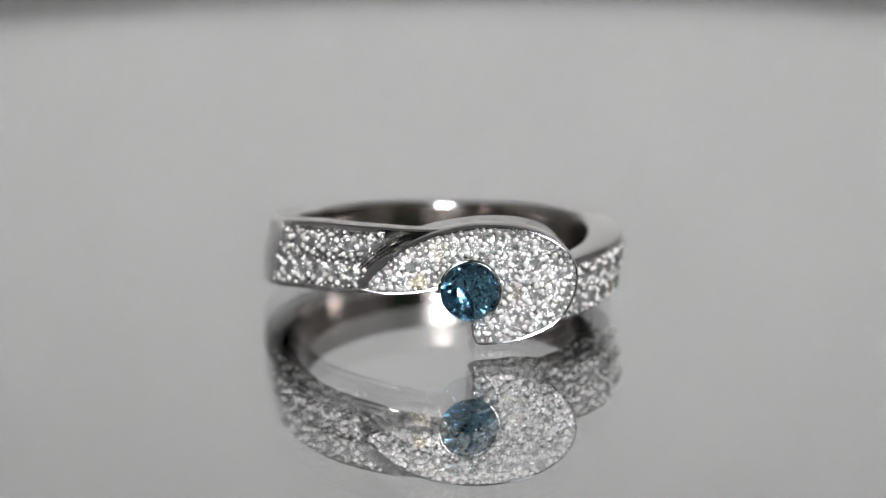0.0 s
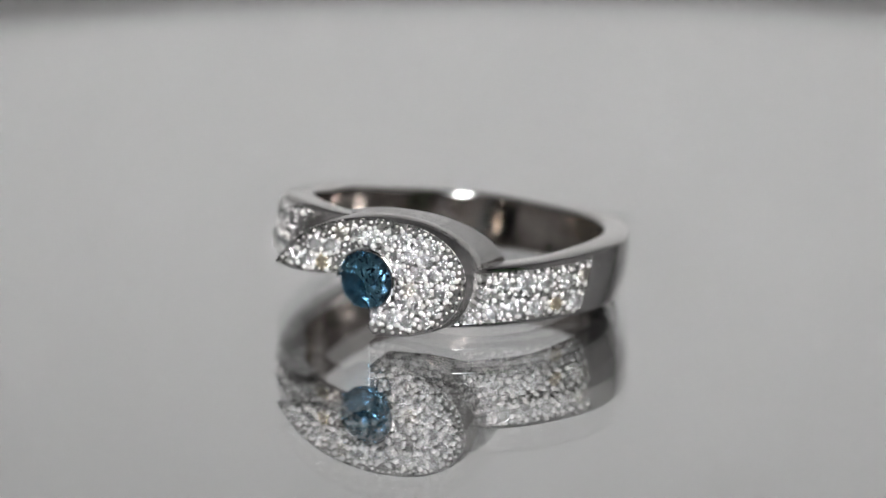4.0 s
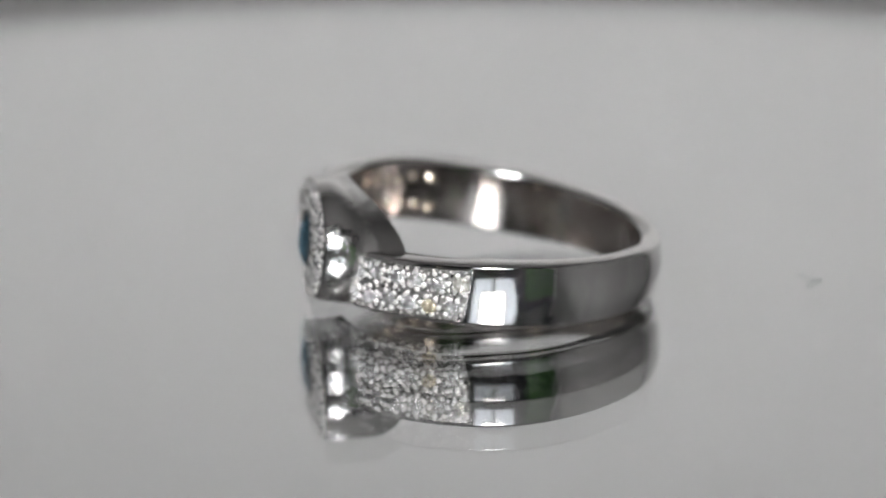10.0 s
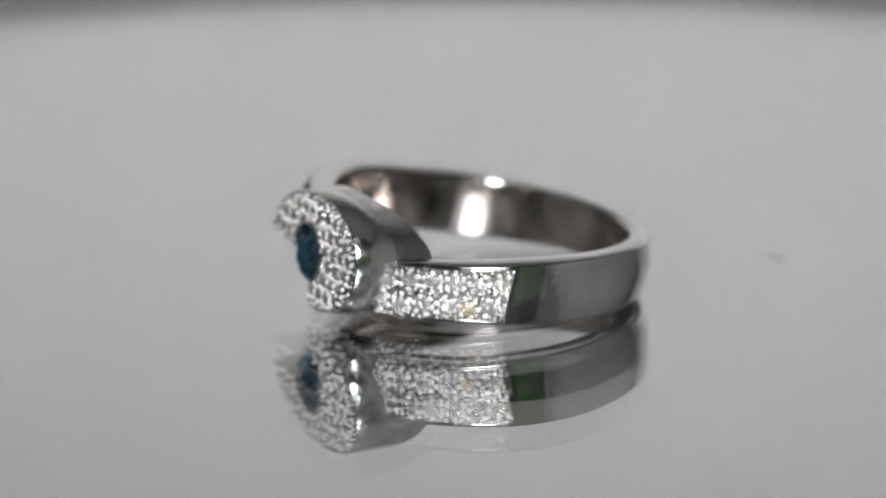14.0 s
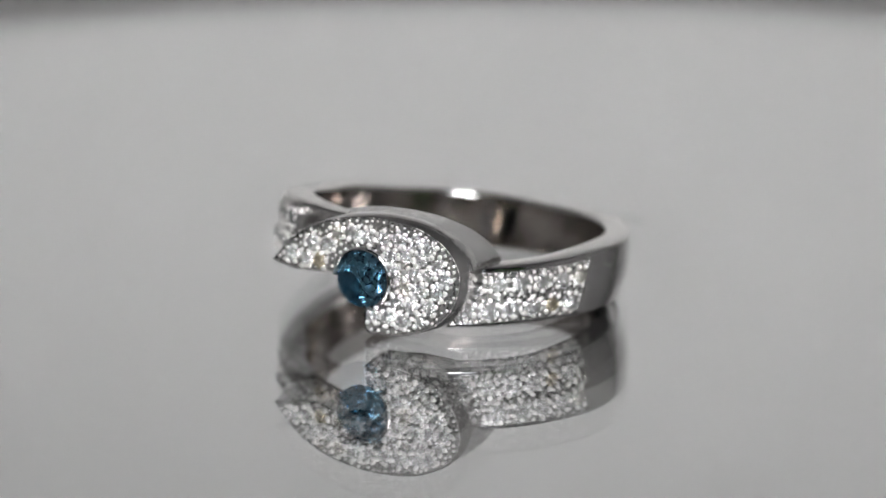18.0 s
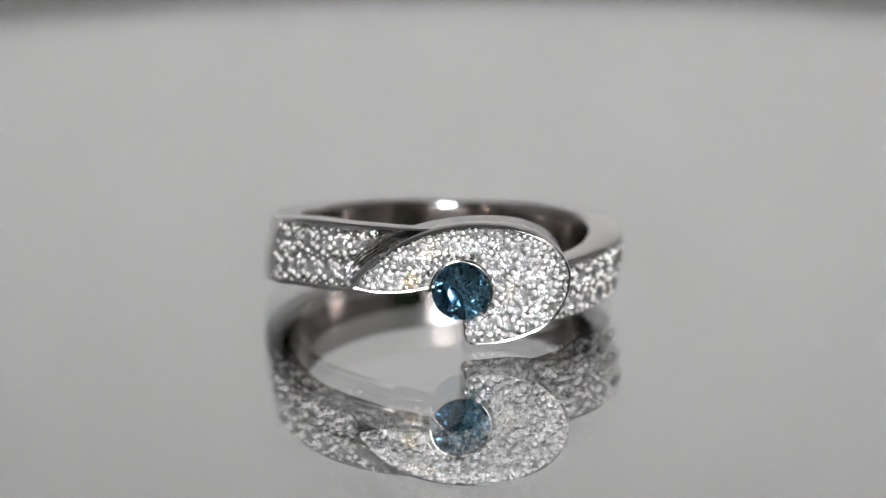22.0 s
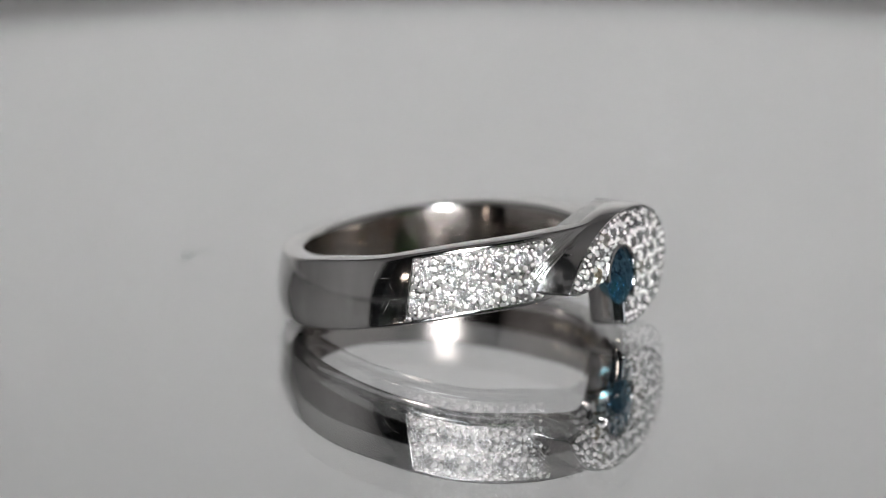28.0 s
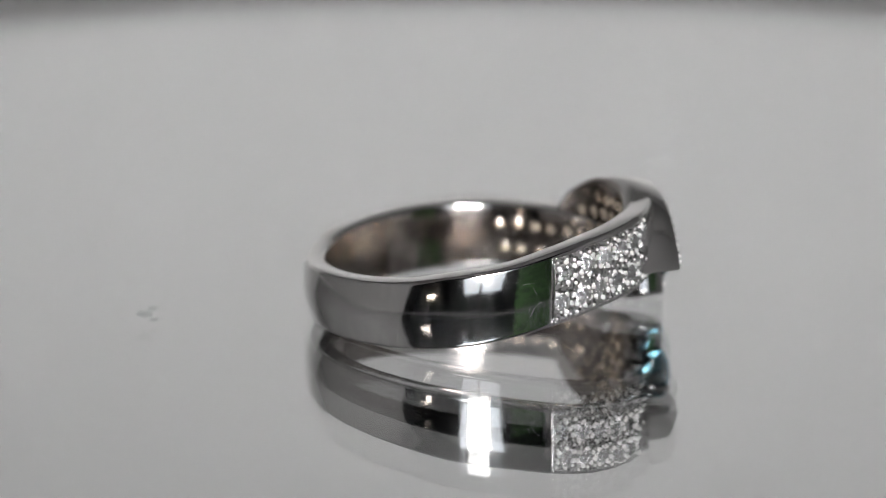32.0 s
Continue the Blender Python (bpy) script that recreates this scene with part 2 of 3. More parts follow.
def section(th):
    """Rounded section of the band: (r, z, part of the inner face)."""
    low, high = band_edges(th)
    ri, ro, c = r_in(th), R_OUT - 0.08 * smoothstep(135, 180, abs(th)), 0.28
    ro += 0.13 * smoothstep(72, 100, -th) * (1 - smoothstep(115, 145, -th))
    dome = 0.10 + 0.18 * smoothstep(90, 135, abs(th))
    wide, tall = 0.42, 0.26  # the inner edge is eased
    pts = []
    for k in range(6):                          # outer face, slightly domed
        s = k / 8
        pts.append((ro - dome * (2 * s - 1) ** 2, low + c + (high - low - 2 * c) * s, 0))
    for k in range(1, 6):                       # top outer edge
        a = radians(90 * k / 6)
        pts.append((ro - dome - c + c * math.cos(a), high - c + c * math.sin(a), 0))
    for k in range(1, 6):
        a = radians(90 + 90 * k / 6)
        pts.append((ri + wide + wide * math.cos(a), high - tall + tall * math.sin(a), 0))
    for k in range(7):
        s = k / 6
        pts.append((ri - 0.05 * (1 - (2 * s - 1) ** 2), high - tall - (high - low - c - tall) * s, 1))
    for k in range(1, 6):
        a = radians(180 + 90 * k / 6)
        pts.append((ri + c + c * math.cos(a), low + c + c * math.sin(a), 0))
    for k in range(1, 6):
        a = radians(270 + 90 * k / 6)
        pts.append((ro - dome - c + c * math.cos(a), low + c + c * math.sin(a), 0))
    return pts


def make_band():
    bm = bmesh.new()
    rings = []
    n = 220
    for i in range(n + 1):
        th = 30 + (360 - 30 + 8) * i / n
        th = th - 360 if th > 180 else th
        sec = section(th)
        rings.append([bm.verts.new(polar(th, r, z)) for r, z, f in sec])
    flags = [f for r, z, f in section(90)]
    m = len(flags)
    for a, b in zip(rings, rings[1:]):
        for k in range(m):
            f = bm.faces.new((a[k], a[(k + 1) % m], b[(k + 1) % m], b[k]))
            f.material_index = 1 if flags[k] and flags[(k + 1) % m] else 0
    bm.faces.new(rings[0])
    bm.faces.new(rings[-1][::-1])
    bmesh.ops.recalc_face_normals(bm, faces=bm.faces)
    return part("band", bm, (GOLD, INNER), RING, "polished white gold band, darker and warmer inside", smooth=True)


make_band()


def make_scratches():
    """Hairline scratches in the polish beside the set stones."""
    hand = random.Random(21)
    verts, faces = [], []
    for k in range(26):
        th, s = hand.uniform(-98, -70) if k < 18 else hand.uniform(85, 100), hand.uniform(0.12, 0.9)
        turn, long, bend = hand.uniform(-1.2, 1.2), hand.uniform(0.2, 0.8), hand.uniform(-0.2, 0.2)
        n = len(verts)
        for j in range(7):
            f = j / 6 - 0.5
            du, dv = long * f * math.cos(turn) - bend * f * f * math.sin(turn), long * f * math.sin(turn) + bend * f * f * math.cos(turn)
            low, high = band_edges(th)
            wide = 0.005 * (1 - (2 * f) ** 2) + 0.001
            for side in (-1, 1):
                t = th + math.degrees((du - side * wide * math.sin(turn)) / R_OUT)
                z = low + 0.28 + (high - low - 0.56) * s + dv + side * wide * math.cos(turn)
                dome = 0.10 + 0.18 * smoothstep(90, 135, abs(t))
                at = max(0.0, min(1.0, (z - low - 0.28) / (high - low - 0.56)))
                verts.append(polar(t, R_OUT - dome * (2 * at - 1) ** 2 + 0.006, z))
            if j:
                faces.append((n + 2 * j - 2, n + 2 * j - 1, n + 2 * j + 1, n + 2 * j))
    me = bpy.data.meshes.new("scratches")
    me.from_pydata(verts, [], faces)
    me.materials.append(SCRATCH)
    ob = new("scratches", me)
    ob.parent = RING
    tagged(ob, "fine pale hairline scratches in the polish", kind="stuff")


make_scratches()

OUTLINE = ((-6.64, 1.85), (-5.5, 1.62), (-4.5, 1.60), (-3.4, 1.66), (-2.0, 1.92), (-1.1, 1.95), (-0.35, 1.25), (-0.12, -0.22),
           (-0.05, -1.25), (0.38, -1.53), (2.0, -1.44), (3.4, -1.07), (4.58, -0.52), (5.46, 0.30), (5.97, 1.35), (6.13, 2.30),
           (5.98, 3.15), (5.42, 4.0), (4.55, 4.68), (3.25, 5.22), (1.75, 5.46), (0.1, 5.47), (-1.4, 5.26), (-2.85, 4.86),
           (-4.3, 4.2), (-5.55, 3.22), (-6.46, 2.13))
SHARP = {0, 4, 7, 8}


def outline_curve():
    """The comma-shaped outline of the head as a fine closed line; its corners stay corners."""
    n, out = len(OUTLINE), []
    for i in range(n):
        p0, p1, p2, p3 = (Vector(OUTLINE[(i + k) % n]) for k in (-1, 0, 1, 2))
        m1 = (p2 - p0) / 2 if i not in SHARP else (p2 - p1)
        m2 = (p3 - p1) / 2 if (i + 1) % n not in SHARP else (p2 - p1)
        for k in range(5):
            t = k / 5
            out.append(p1 * (2 * t**3 - 3 * t**2 + 1) + m1 * (t**3 - 2 * t**2 + t) + p2 * (3 * t**2 - 2 * t**3) + m2 * (t**3 - t**2))
    return out


CURVE = outline_curve()


def inset(curve, d):
    n, out = len(curve), []
    for i in range(n):
        t = (curve[(i + 1) % n] - curve[i - 1]).normalized()
        out.append(curve[i] + Vector((-t.y, t.x)) * d)
    return out


def inside(p, curve):
    hit = False
    for i in range(len(curve)):
        a, b = curve[i - 1], curve[i]
        if (a.y > p.y) != (b.y > p.y) and p.x < (b.x - a.x) * (p.y - a.y) / (b.y - a.y) + a.x:
            hit = not hit
    return hit


def gap_to(p, curve):
    best = 99
    for i in range(len(curve)):
        a, b = curve[i - 1], curve[i]
        t = max(0, min(1, (p - a).dot(b - a) / max(1e-9, (b - a).length_squared)))
        best = min(best, (p - a - (b - a) * t).length)
    return best


def face_point(u, v, out=0.0):
    """A point on the head's face plane, out mm proud of it."""
    bow = 0.011 * min(u + 1, 0) ** 2
    return (FU * u + FN * (FACE + out - (bow if out > -0.95 else 0)) + Vector((0, 0, v))) * MM


def make_head():
    bm = bmesh.new()
    back = 8.95
    loops = []
    ins0, ins1 = inset(CURVE, 0.03), inset(CURVE, 0.10)

    def loop(curve, out):
        return [bm.verts.new(face_point(p.x, p.y, out if out is not None else math.sqrt(max(1.0, back * back - p.x * p.x)) - FACE)) for p in curve]
    n = len(CURVE)
    flared = inset(CURVE, -0.28)
    foot = [c.lerp(f, smoothstep(45, 60, i)) for i, (c, f) in enumerate(zip(CURVE, flared))]
    waist = [c.lerp(f, 0.45 * smoothstep(45, 60, i)) for i, (c, f) in enumerate(zip(CURVE, flared))]
    loops.append(loop(foot, None))
    loops.append(loop(waist, -0.75))
    loops.append(loop(CURVE, -0.05))
    loops.append(loop(ins0, 0.0))
    loops.append(loop(ins1, -0.03))
    loops.append(loop(ins1, -0.14))
    n = len(CURVE)
    for j, (a, b) in enumerate(zip(loops, loops[1:])):
        for i in range(n):
            f = bm.faces.new((a[i], a[(i + 1) % n], b[(i + 1) % n], b[i]))
            f.smooth = j < 2
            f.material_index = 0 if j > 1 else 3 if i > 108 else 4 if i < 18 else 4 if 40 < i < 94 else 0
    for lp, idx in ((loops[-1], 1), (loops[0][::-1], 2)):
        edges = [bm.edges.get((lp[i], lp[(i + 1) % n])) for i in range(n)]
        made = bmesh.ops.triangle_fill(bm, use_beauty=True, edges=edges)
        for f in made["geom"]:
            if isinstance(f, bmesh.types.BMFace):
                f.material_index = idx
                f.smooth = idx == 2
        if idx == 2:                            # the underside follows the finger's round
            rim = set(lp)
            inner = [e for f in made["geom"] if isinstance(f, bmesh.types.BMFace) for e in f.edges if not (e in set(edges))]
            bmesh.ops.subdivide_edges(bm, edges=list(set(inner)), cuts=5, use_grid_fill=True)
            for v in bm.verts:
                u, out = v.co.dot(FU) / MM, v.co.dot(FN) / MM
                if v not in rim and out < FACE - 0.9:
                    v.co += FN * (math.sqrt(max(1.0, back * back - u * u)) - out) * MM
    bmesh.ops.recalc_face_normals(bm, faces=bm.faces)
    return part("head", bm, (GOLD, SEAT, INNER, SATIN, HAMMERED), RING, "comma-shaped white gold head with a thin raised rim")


HEAD = make_head()


def brilliant(r, name, material, sides=8, back=None, table_size=0.56, uneven=0.0, seed=0, belly=0.45):
    """Round brilliant: table, star, crown and pavilion facets; its girdle at height 0."""
    bm, hand = bmesh.new(), random.Random(seed)
    tr = table_size * r
    table = [bm.verts.new((tr * math.cos(2 * math.pi * k / sides), tr * math.sin(2 * math.pi * k / sides), 0.32 * r)) for k in range(sides)]
    mid = [bm.verts.new((0.80 * r * math.cos(2 * math.pi * (k + 0.5) / sides), 0.80 * r * math.sin(2 * math.pi * (k + 0.5) / sides), 0.20 * r)) for k in range(sides)]
    gird = [bm.verts.new((r * math.cos(math.pi * k / sides), r * math.sin(math.pi * k / sides), 0.02 * r)) for k in range(2 * sides)]
    low = [bm.verts.new((v.co.x, v.co.y, -0.03 * r)) for v in gird]
    pav = [bm.verts.new((belly * r * math.cos(2 * math.pi * (k + 0.5) / sides), belly * r * math.sin(2 * math.pi * (k + 0.5) / sides), -0.50 * r)) for k in range(sides)]
    tip = bm.verts.new((0, 0, -0.86 * r))
    for v in table + mid + pav:                 # cut by hand, no two facets alike
        v.co += Vector((hand.uniform(-1, 1), hand.uniform(-1, 1), hand.uniform(-1, 1) * (sides < 10 or v not in table))) * uneven * r
    bm.faces.new(table) if uneven == 0 else bmesh.ops.triangulate(bm, faces=[bm.faces.new(table)])
    for k in range(sides):
        k1 = (k + 1) % sides
        g = [gird[(2 * k + j) % (2 * sides)] for j in range(3)]
        h = [low[(2 * k + j) % (2 * sides)] for j in range(3)]
        bm.faces.new((table[k], mid[k], table[k1]))
        bm.faces.new((table[k], mid[k - 1], g[0], mid[k]))
        bm.faces.new((mid[k], g[0], g[1]))
        bm.faces.new((mid[k], g[1], g[2]))
        for j in range(2):
            bm.faces.new((g[j], h[j], h[j + 1], g[j + 1]))
            bm.faces.new((h[j], pav[k], h[j + 1]))
        bm.faces.new((pav[k - 1], h[0], pav[k], tip))
    bmesh.ops.recalc_face_normals(bm, faces=bm.faces)
    for f in bm.faces:
        f.material_index = 1 if f.calc_center_median().z < -0.05 * r else 0
    bmesh.ops.scale(bm, verts=bm.verts, vec=(MM, MM, MM))
    me = bpy.data.meshes.new(name)
    bm.to_mesh(me)
    bm.free()
    me.materials.append(material)
    me.materials.append(back or FOIL)                   # the pavilion throws all light back
    return me


def bead_mesh(r):
    bm = bmesh.new()
    bmesh.ops.create_icosphere(bm, subdivisions=2, radius=r * MM)
    me = bpy.data.meshes.new("bead")
    bm.to_mesh(me)
    bm.free()
    me.materials.append(GRAIN)
    for p in me.polygons:
        p.use_smooth = True
    return me


STONES = [[brilliant(r, "diamond", DIAMOND, 8, None, 0.46, 0.13, k) for k in range(9)] for r in (0.43, 0.50, 0.58)]
FAINT = brilliant(0.54, "pale_diamond", PALE, 8, None, 0.48, 0.10, 11)
TINTED = brilliant(0.50, "champagne_diamond", CHAMPAGNE, 8, None, 0.5, 0.08, 3)
BEAD = bead_mesh(0.15)


def seat_frame(place, normal, up):
    z = normal.normalized()
    x = up.cross(z).normalized()
    y = z.cross(x)
    return Matrix.Translation(place) @ Matrix((x, y, z)).transposed().to_4x4()


def set_piece(name, me, m, label="", parent=None):
    ob = new(name, me)
    ob.parent = parent or RING
    ob.matrix_local = m
    return tagged(ob, label)


rng = random.Random(4)


def wobble():
    return pose(0, 0, 0, rng.uniform(-16, 16), rng.uniform(-16, 16), rng.uniform(0, 90))


def grains(spots, parent):
    """Tiny raised grains of metal that fill the ground between the stones, too small to pick apart."""
    ball = bmesh.new()
    bmesh.ops.create_icosphere(ball, subdivisions=1, radius=MM)
    shape = [v.co.copy() for v in ball.verts]
    tris = [[v.index for v in f.verts] for f in ball.faces]
    ball.free()
    verts, faces = [], []
    for place, r in spots:
        n = len(verts)
        turn = Matrix.Rotation(rng.uniform(0, 6), 3, Vector((rng.uniform(-1, 1), rng.uniform(-1, 1), 1)))
        verts += [place + turn @ v * r for v in shape]
        faces += [[n + i for i in f] for f in tris]
    me = bpy.data.meshes.new("grain")
    me.from_pydata(verts, [], faces)
    me.materials.append(GRAIN)
    for p in me.polygons:
        p.use_smooth = True
    ob = new("grain", me)
    ob.parent = parent
    tagged(ob, "bright raised grains of white gold between the diamonds", kind="stuff")


def pave_head():
    """Diamonds in close rows over the head's face, with small grains between them."""
    up = Vector((0, 0, 1))
    gem = Vector((GEM_U, GEM_V))
    placed = []
    step = 1.05
    spots = [Vector((-3.28, 2.42))]
    for row in range(-4, 8):
        for col in range(-8, 9):
            spots.append(Vector((-3.28 + step * (col + 0.5 * (row % 2)), 2.42 + row * step * 0.88)))
    for p in spots:
        q = p + Vector((rng.uniform(-0.11, 0.11), rng.uniform(-0.11, 0.11)))
        g = gap_to(q, CURVE)
        if not inside(q, CURVE) or g < 0.40 or (q - gem).length < GEM_R + 0.46 or any((q - o).length < 0.8 for o in placed):
            continue
        placed.append(q)
        size = 0 if g < 0.6 or (q - gem).length < GEM_R + 0.62 else 1
        m = seat_frame(face_point(q.x, q.y, -0.02), FN, up) @ wobble()
        if len(placed) == 1:
            set_piece("champagne_diamond", TINTED, m, "champagne-tinted round diamond", HEAD)
        else:
            stone = FAINT if size and len(placed) in (9, 24) else rng.choice(STONES[size])
            set_piece("diamond", stone, m, "faintly yellow round diamond" if stone is FAINT else "", HEAD)
    done = []
    for q in placed:
        turn = rng.uniform(0, 90)
        for k in range(6):
            a = radians(turn + 60 * k)
            b = q + Vector((math.cos(a), math.sin(a))) * 0.52
            if inside(b, CURVE) and gap_to(b, CURVE) > 0.2 and (b - gem).length > GEM_R + 0.1 and all((b - o).length > 0.27 for o in done):
                done.append(b)
                set_piece("bead", BEAD, seat_frame(face_point(b.x, b.y, 0.06), FN, up), "", HEAD)
    spots = []
    for i in range(9000):
        q = Vector((rng.uniform(-6.6, 6.1), rng.uniform(-1.7, 5.5)))
        r = rng.uniform(0.07, 0.13)
        if not inside(q, CURVE) or (q - gem).length < GEM_R + 0.28 or gap_to(q, CURVE) < 0.10 + r:
            continue
        near = min((q - o).length for o in placed)
        if near > 0.42 and all((q - o).length > 0.33 for o, _ in spots):
            spots.append((q, r))
    grains([(face_point(q.x, q.y, rng.uniform(-0.04, 0.08)), r) for q, r in spots], HEAD)


pave_head()


def tube(name, line, r, out, material, parent, taper=False):
    """A thin round wire along a line of points; out gives the outward way at each."""
    bm = bmesh.new()
    n, rings = len(line), []
    for k in range(n):
        t = (line[min(k + 1, n - 1)] - line[max(k - 1, 0)]).normalized()
        x = t.cross(out(line[k])).normalized()
        y = x.cross(t)
        rings.append([bm.verts.new(line[k] + (x * math.cos(math.pi * j / 4) + y * math.sin(math.pi * j / 4)) * r * MM * (min(1, 0.05 + 0.2 * min(k, n - 1 - k)) if taper else 1)) for j in range(8)])
    for a, b in zip(rings, rings[1:]):
        for j in range(8):
            bm.faces.new((a[j], a[(j + 1) % 8], b[(j + 1) % 8], b[j]))
    bm.faces.new(rings[0])
    bm.faces.new(rings[-1][::-1])
    bmesh.ops.recalc_face_normals(bm, faces=bm.faces)
    return part(name, bm, material, parent, smooth=True)


def pave_rim(th0, th1, slant, ground):
    """The bright-cut edge round a panel of stones."""
    def at(f, s, lift):
        th = th0 + (th1 - th0) * f + (slant[0] + (slant[1] - slant[0]) * f) * (s - 0.5)
        low, high = band_edges(th)
        return polar(th, R_OUT + lift - 0.10 * (2 * s - 1) ** 2, low + 0.28 + (high - low - 0.56) * s)
    way = lambda q: Vector((q.x, q.y, 0)).normalized()
    for s in (0.0, 1.0):
        tube("rim", [at(i / 30, s, 0.03) for i in range(31)], 0.06, way, SATIN, ground)
    for f in (0.0, 1.0):
        tube("rim", [at(f, i / 10, 0.04) for i in range(11)], 0.075, way, SATIN, ground)


def pave_band(th0, th1, slant):
    """Two rows of diamonds round a stretch of the band, th0 to th1 degrees, on a rough cut ground with a fine rim."""
    up = Vector((0, 0, 1))
    span = radians(th1 - th0) * R_OUT
    n = round(span / 1.36)
    bm = bmesh.new()
    rows = []
    for i in range(25):
        row = []
        for j in range(9):
            s = j / 8
            th = th0 + (th1 - th0) * i / 24 + (slant[0] + (slant[1] - slant[0]) * i / 24) * (s - 0.5)
            low, high = band_edges(th)
            row.append(bm.verts.new(polar(th, R_OUT + 0.012 - 0.10 * (2 * s - 1) ** 2, low + 0.28 + (high - low - 0.56) * s)))
        rows.append(row)
    for a, b in zip(rows, rows[1:]):
        for j in range(8):
            bm.faces.new((a[j], b[j], b[j + 1], a[j + 1]))
    bmesh.ops.recalc_face_normals(bm, faces=bm.faces)
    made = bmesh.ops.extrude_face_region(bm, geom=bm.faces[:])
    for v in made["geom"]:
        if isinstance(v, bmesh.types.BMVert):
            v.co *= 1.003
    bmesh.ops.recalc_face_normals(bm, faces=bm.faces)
    ground = part("pave_ground", bm, SEAT, RING, "cut white gold ground, its colour darkened for shade between the diamonds")
    centres = []
    for i in range(n):
        for j in (0, 1):
            th = th0 + (th1 - th0) * (i + 0.5 + (0.12 if j else -0.12)) / n + (slant[0] + (slant[1] - slant[0]) * (i + 0.5) / n) * (-0.2, 0.2)[j]
            low, high = band_edges(th)
            z = low + (high - low) * (0.30 if j == 0 else 0.70)
            r = R_OUT + 0.02
            centres.append((th, z))
            a = radians(th)
            m = seat_frame(polar(th, r, z), Vector((math.sin(a), -math.cos(a), 0)), up) @ wobble()
            if j == 0 and i == n - 2 and th0 > 0:
                set_piece("champagne_diamond", TINTED, m, "pale champagne-tinted round diamond", ground)
            else:
                stone = FAINT if (i, j) == (n - 1, 1) and th0 > 0 else rng.choice(STONES[2])
                set_piece("diamond", stone, m, "faintly yellow round diamond" if stone is FAINT else "", ground)
    done = []
    for th, z in centres:
        turn = rng.uniform(30, 60)
        for k in range(6):
            a = radians(turn + 60 * k)
            b, zz = th + math.degrees(0.58 * math.cos(a) / R_OUT), z + 0.58 * math.sin(a)
            low, high = band_edges(b)
            q = Vector((radians(b) * R_OUT, zz))
            if th0 + 0.6 < b < th1 - 0.6 and low + 0.3 < zz < high - 0.3 and all((q - o).length > 0.27 for o in done):
                done.append(q)
                a = radians(b)
                set_piece("bead", BEAD, seat_frame(polar(b, R_OUT + 0.06, zz), Vector((math.sin(a), -math.cos(a), 0)), up), "", ground)
    spots = []
    for i in range(6000):
        f, g = rng.uniform(0.015, 0.985), rng.uniform(0.1, 0.9)
        th = th0 + (th1 - th0) * f + (slant[0] + (slant[1] - slant[0]) * f) * (g - 0.5)
        low, high = band_edges(th)
        z = low + (high - low) * g
        q = Vector((radians(th) * R_OUT, z))
        near = min((q - Vector((radians(t) * R_OUT, zz))).length for t, zz in centres)
        if near > 0.50 and all((q - o[0]).length > 0.33 for o in spots):
            spots.append((q, rng.uniform(0.07, 0.13), th, z))
    grains([(polar(th, R_OUT + rng.uniform(-0.04, 0.08), z), r) for q, r, th, z in spots], ground)
    pave_rim(th0, th1, slant, ground)


def back_of_stone():
    """The cone of a stone's underside in its bored hole, as it shows inside the ring."""
    bm = bmesh.new()
    n = 8
    rim = [bm.verts.new((0.42 * math.cos(2 * math.pi * k / n), 0.42 * math.sin(2 * math.pi * k / n), -0.06)) for k in range(n)]
    mid = [bm.verts.new((0.24 * math.cos(2 * math.pi * (k + 0.5) / n), 0.24 * math.sin(2 * math.pi * (k + 0.5) / n), 0.09)) for k in range(n)]
    tip = bm.verts.new((0, 0, 0.16))
    for k in range(n):
        bm.faces.new((rim[k], mid[k], mid[k - 1]))
        bm.faces.new((rim[k], rim[(k + 1) % n], mid[k]))
        bm.faces.new((mid[k - 1], mid[k], tip))
    bmesh.ops.recalc_face_normals(bm, faces=bm.faces)
    bmesh.ops.scale(bm, verts=bm.verts, vec=(MM, MM, MM))
    me = bpy.data.meshes.new("stone_back")
    bm.to_mesh(me)
    bm.free()
    me.materials.append(WARMFOIL)
    return me


STONE_BACK = back_of_stone()


def pave_backs():
    """Stone undersides inside the band and under the head."""
    up = Vector((0, 0, 1))
    for th0, th1 in ((-68, -27), (39.5, 83)):
        for i in range(6):
            for j in (0.28, 0.68):
                th = th0 + (th1 - th0) * (i + 0.3 + 0.4 * j + rng.uniform(-0.12, 0.12)) / 6
                low, high = band_edges(th)
                high += rng.uniform(-0.25, 0.25)
                a = radians(th)
                m = seat_frame(polar(th, r_in(th) - 0.03, low + (high - low) * j), Vector((-math.sin(a), math.cos(a), 0)), up)
                set_piece("stone_back", STONE_BACK, m @ wobble())
    for u in range(-4, 6):
        for v in range(-1, 5):
            p = Vector((u * 1.05 + 0.5 * (v % 2), v * 1.0 + 0.3))
            if inside(p, CURVE) and gap_to(p, CURVE) > 0.6:
                back = math.sqrt(8.95 * 8.95 - p.x * p.x) - FACE
                n = -(FN * math.sqrt(1 - (p.x / 8.95) ** 2) + FU * (p.x / 8.95))
                set_piece("stone_back", STONE_BACK, seat_frame(face_point(p.x, p.y, back - 0.12), n, up) @ wobble())


pave_backs()


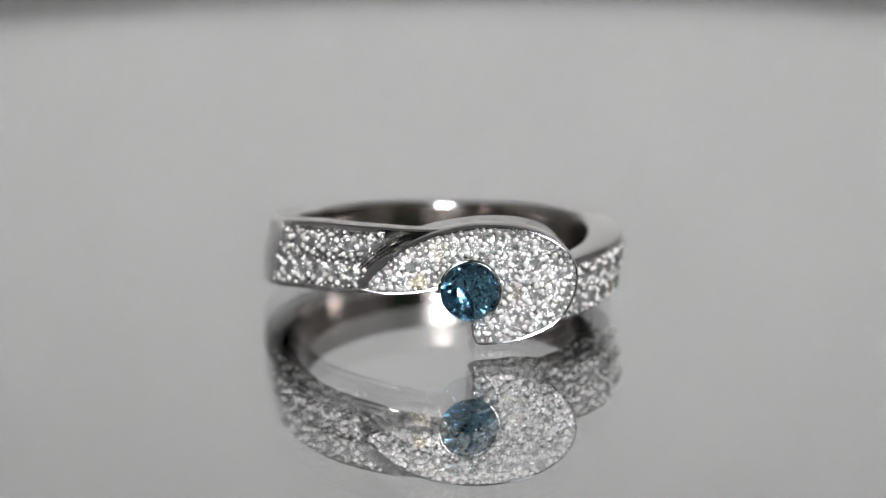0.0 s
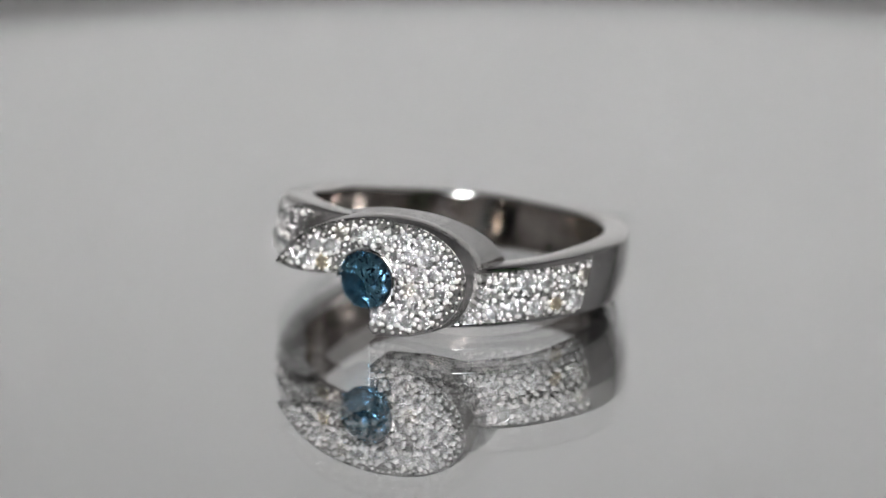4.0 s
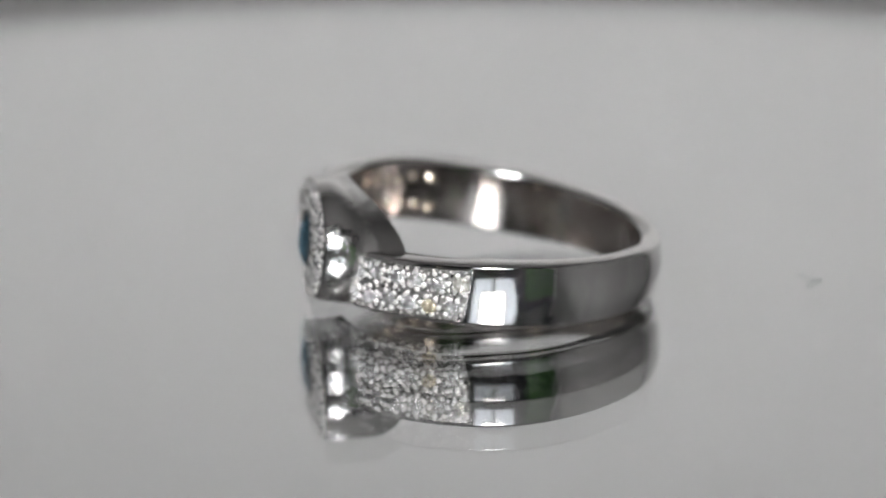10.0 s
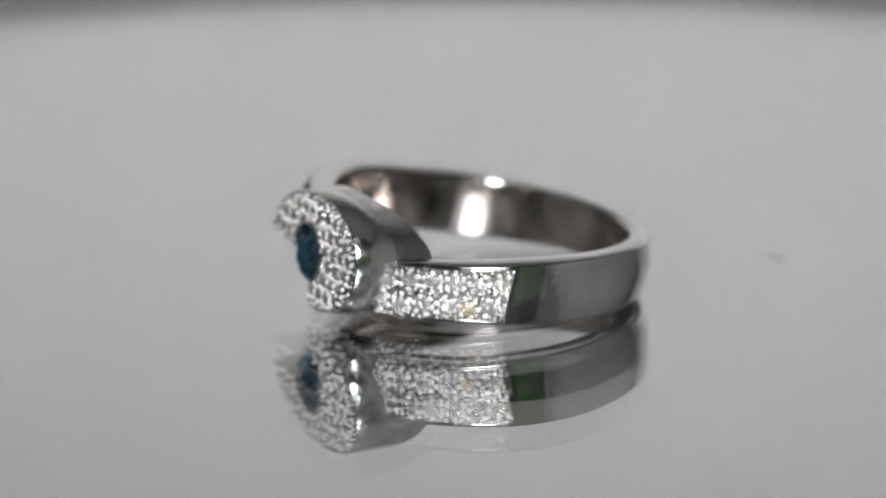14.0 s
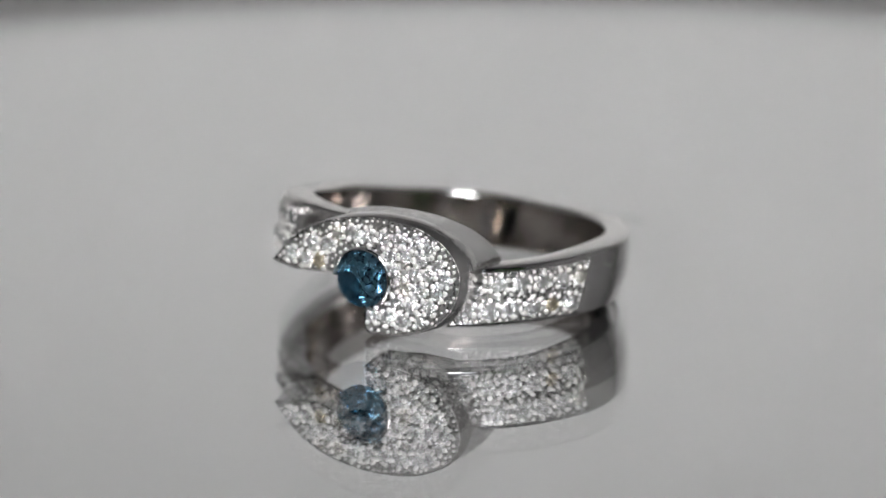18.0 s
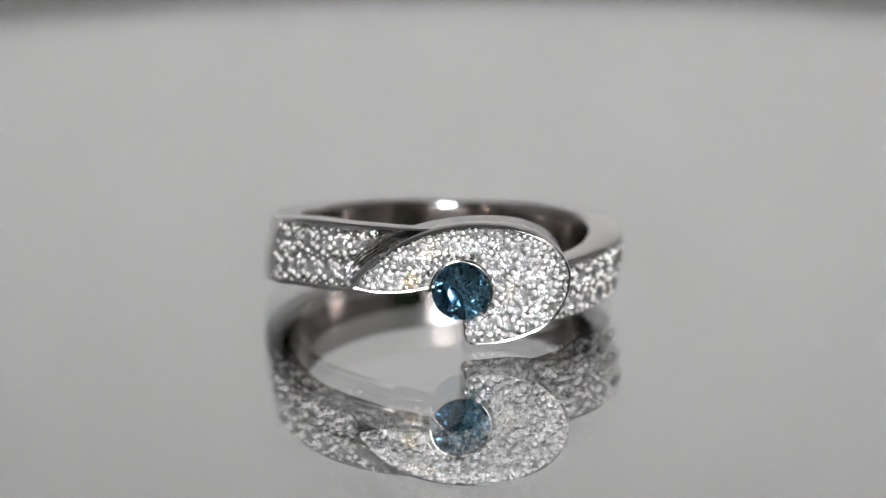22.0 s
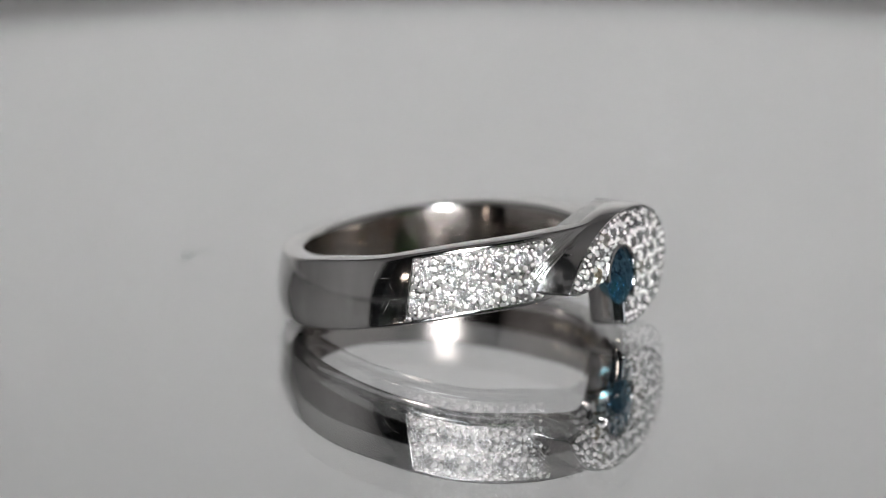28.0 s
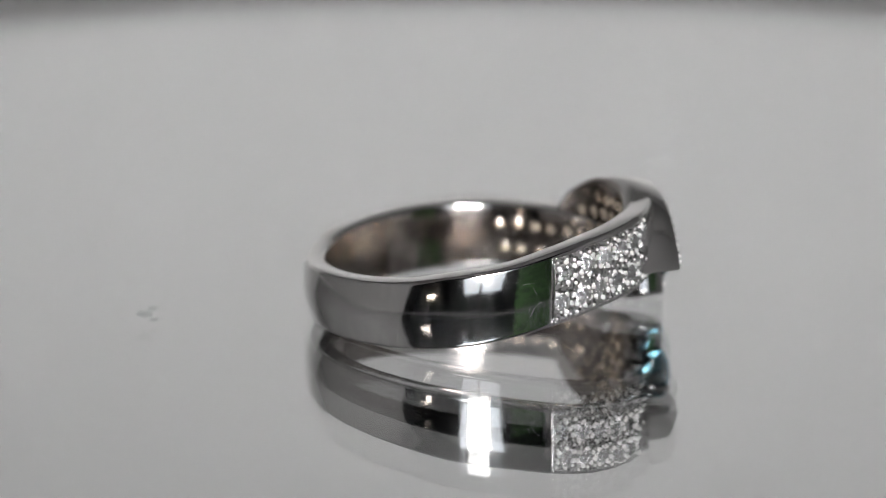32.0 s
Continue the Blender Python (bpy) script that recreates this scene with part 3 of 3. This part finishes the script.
def tail_ribs():
    """Fine grooved ridges where the head's tail lies over the band."""
    n = len(CURVE)
    start = max(range(n), key=lambda i: -CURVE[i].x)
    for j, (d, r, first) in enumerate(((0.11, 0.07, 1), (0.28, 0.07, 1), (0.45, 0.07, 1), (0.62, 0.07, 4), (0.78, 0.07, 6), (0.94, 0.07, 8))):
        line = []
        for k in range(first, 19 - j % 3):
            i = (start - k) % n
            t = (CURVE[(i + 1) % n] - CURVE[i - 1]).normalized()
            q = CURVE[i] - Vector((-t.y, t.x)) * d
            wall = math.sqrt(max(1.0, (R_OUT + 0.05) ** 2 - q.x * q.x)) - FACE
            line.append(face_point(q.x, q.y, wall))
        tube("rib", line, r, lambda q: FN, HAMMERED if first > 1 else SATIN, RING, taper=True)


tail_ribs()
pave_band(-67.3, -22.8, (2, 3))
pave_band(39.5, 83.2, (0, 2))


def set_sapphire():
    up = Vector((0, 0, 1))
    me = brilliant(GEM_R, "sapphire", SAPPHIRE, 10, BLUE_BACK, 0.50, 0.035, 5, 0.68)
    m = seat_frame(face_point(GEM_U, GEM_V, -0.12), FN, up)
    set_piece("sapphire", me, m @ pose(0, 0, 0, -3, 2, 12), "round faceted deep blue sapphire")
    # collar that holds the stone
    bm = bmesh.new()
    prof = ((GEM_R + 0.02, -1.9), (GEM_R + 0.26, -1.9), (GEM_R + 0.26, 0.08), (GEM_R + 0.14, 0.22), (GEM_R + 0.01, 0.20), (GEM_R - 0.02, 0.0))
    n = 64
    loops = [[bm.verts.new(Vector((r * math.cos(2 * math.pi * k / n), r * math.sin(2 * math.pi * k / n), z)) * MM) for r, z in prof] for k in range(n)]
    for k in range(n):
        a, b = loops[k], loops[(k + 1) % n]
        if 175 < 360 * k / n < 310:
            continue
        for j in range(len(prof)):
            bm.faces.new((a[j], b[j], b[(j + 1) % len(prof)], a[(j + 1) % len(prof)]))
    bmesh.ops.recalc_face_normals(bm, faces=bm.faces)
    ob = part("collar", bm, GOLD, HEAD, "white gold collar round the sapphire", smooth=True)
    ob.matrix_local = seat_frame(face_point(GEM_U, GEM_V, 0.0), FN, up)


set_sapphire()


# ---- lamps and the room before the tent, seen in the polished metal ----
def led_lamp(name, eye, target, cols, rows, pitch, material, label):
    """A flat lamp with rows of separate diodes."""
    lamp = tagged(new(name), label, "lamp")
    lamp.matrix_world = look(eye, target)
    w, h = cols * pitch / 2 + 0.006, rows * pitch / 2 + 0.006
    part("casing", box(-w, w, -h, h, 0.003, 0.02, 0.002), BODY, lamp)
    for i in range(cols):
        for j in range(rows):
            x, y = (i - (cols - 1) / 2) * pitch, (j - (rows - 1) / 2) * pitch
            part("diode", box(x - pitch * 0.48, x + pitch * 0.48, y - pitch * 0.34, y + pitch * 0.34, -0.002, 0.0028), material, lamp)
    foot = part("stand", box(-0.004, 0.004, -0.004, 0.004, -0.005 - eye[2], 0.0, 0.001), BODY, lamp)
    foot.matrix_parent_inverse = lamp.matrix_world.inverted()
    back = lamp.matrix_world @ Vector((0, 0, 0.024))
    foot.location = (back.x, back.y, eye[2])
    return lamp


led_lamp("led_lamp", (0.006, -0.262, 0.196), (0, 0, 0.0), 5, 7, 0.015, LED, "black lamp with rows of white diodes")
part("diffuser", box(-0.075, 0.085, -0.150, 0.065, 0.0204, 0.0236, 0.001), GLOW, bpy.data.objects["led_lamp"], "wide bluish white diffuser behind the diodes")
led_lamp("side_lamp", (-0.225, -0.325, 0.088), (0, 0, 0.0), 2, 1, 0.012, LED_WARM, "small low lamp on a thin black stand")


def green_cloth():
    tagged(part("green_cloth", box(0.15, 0.335, -0.345, -0.335, -0.005, 0.26, 0.004), GREEN), "dark green cloth hanging before the tent", "cloth")


green_cloth()


# ---- what moves ----
def motions():
    lean = Vector((0.008, 0.0845, 1.0)).normalized()
    tilt = Vector((0, 0, 1)).rotation_difference(lean).to_matrix().to_4x4()
    ax, ay = 0.33 * MM, -0.15 * MM              # the plate's axis
    rest = Matrix.Translation(Vector((-2.22 - 0.33, 0.03 + 0.15, 0.79)) * MM) @ tilt
    walk(PLATE, [(t, pose(ax, ay, 0, 0, 0, a)) for t, a in TURN])
    walk(RING, [(t, pose(ax, ay, 0, 0, 0, a) @ rest) for t, a in TURN])


motions()
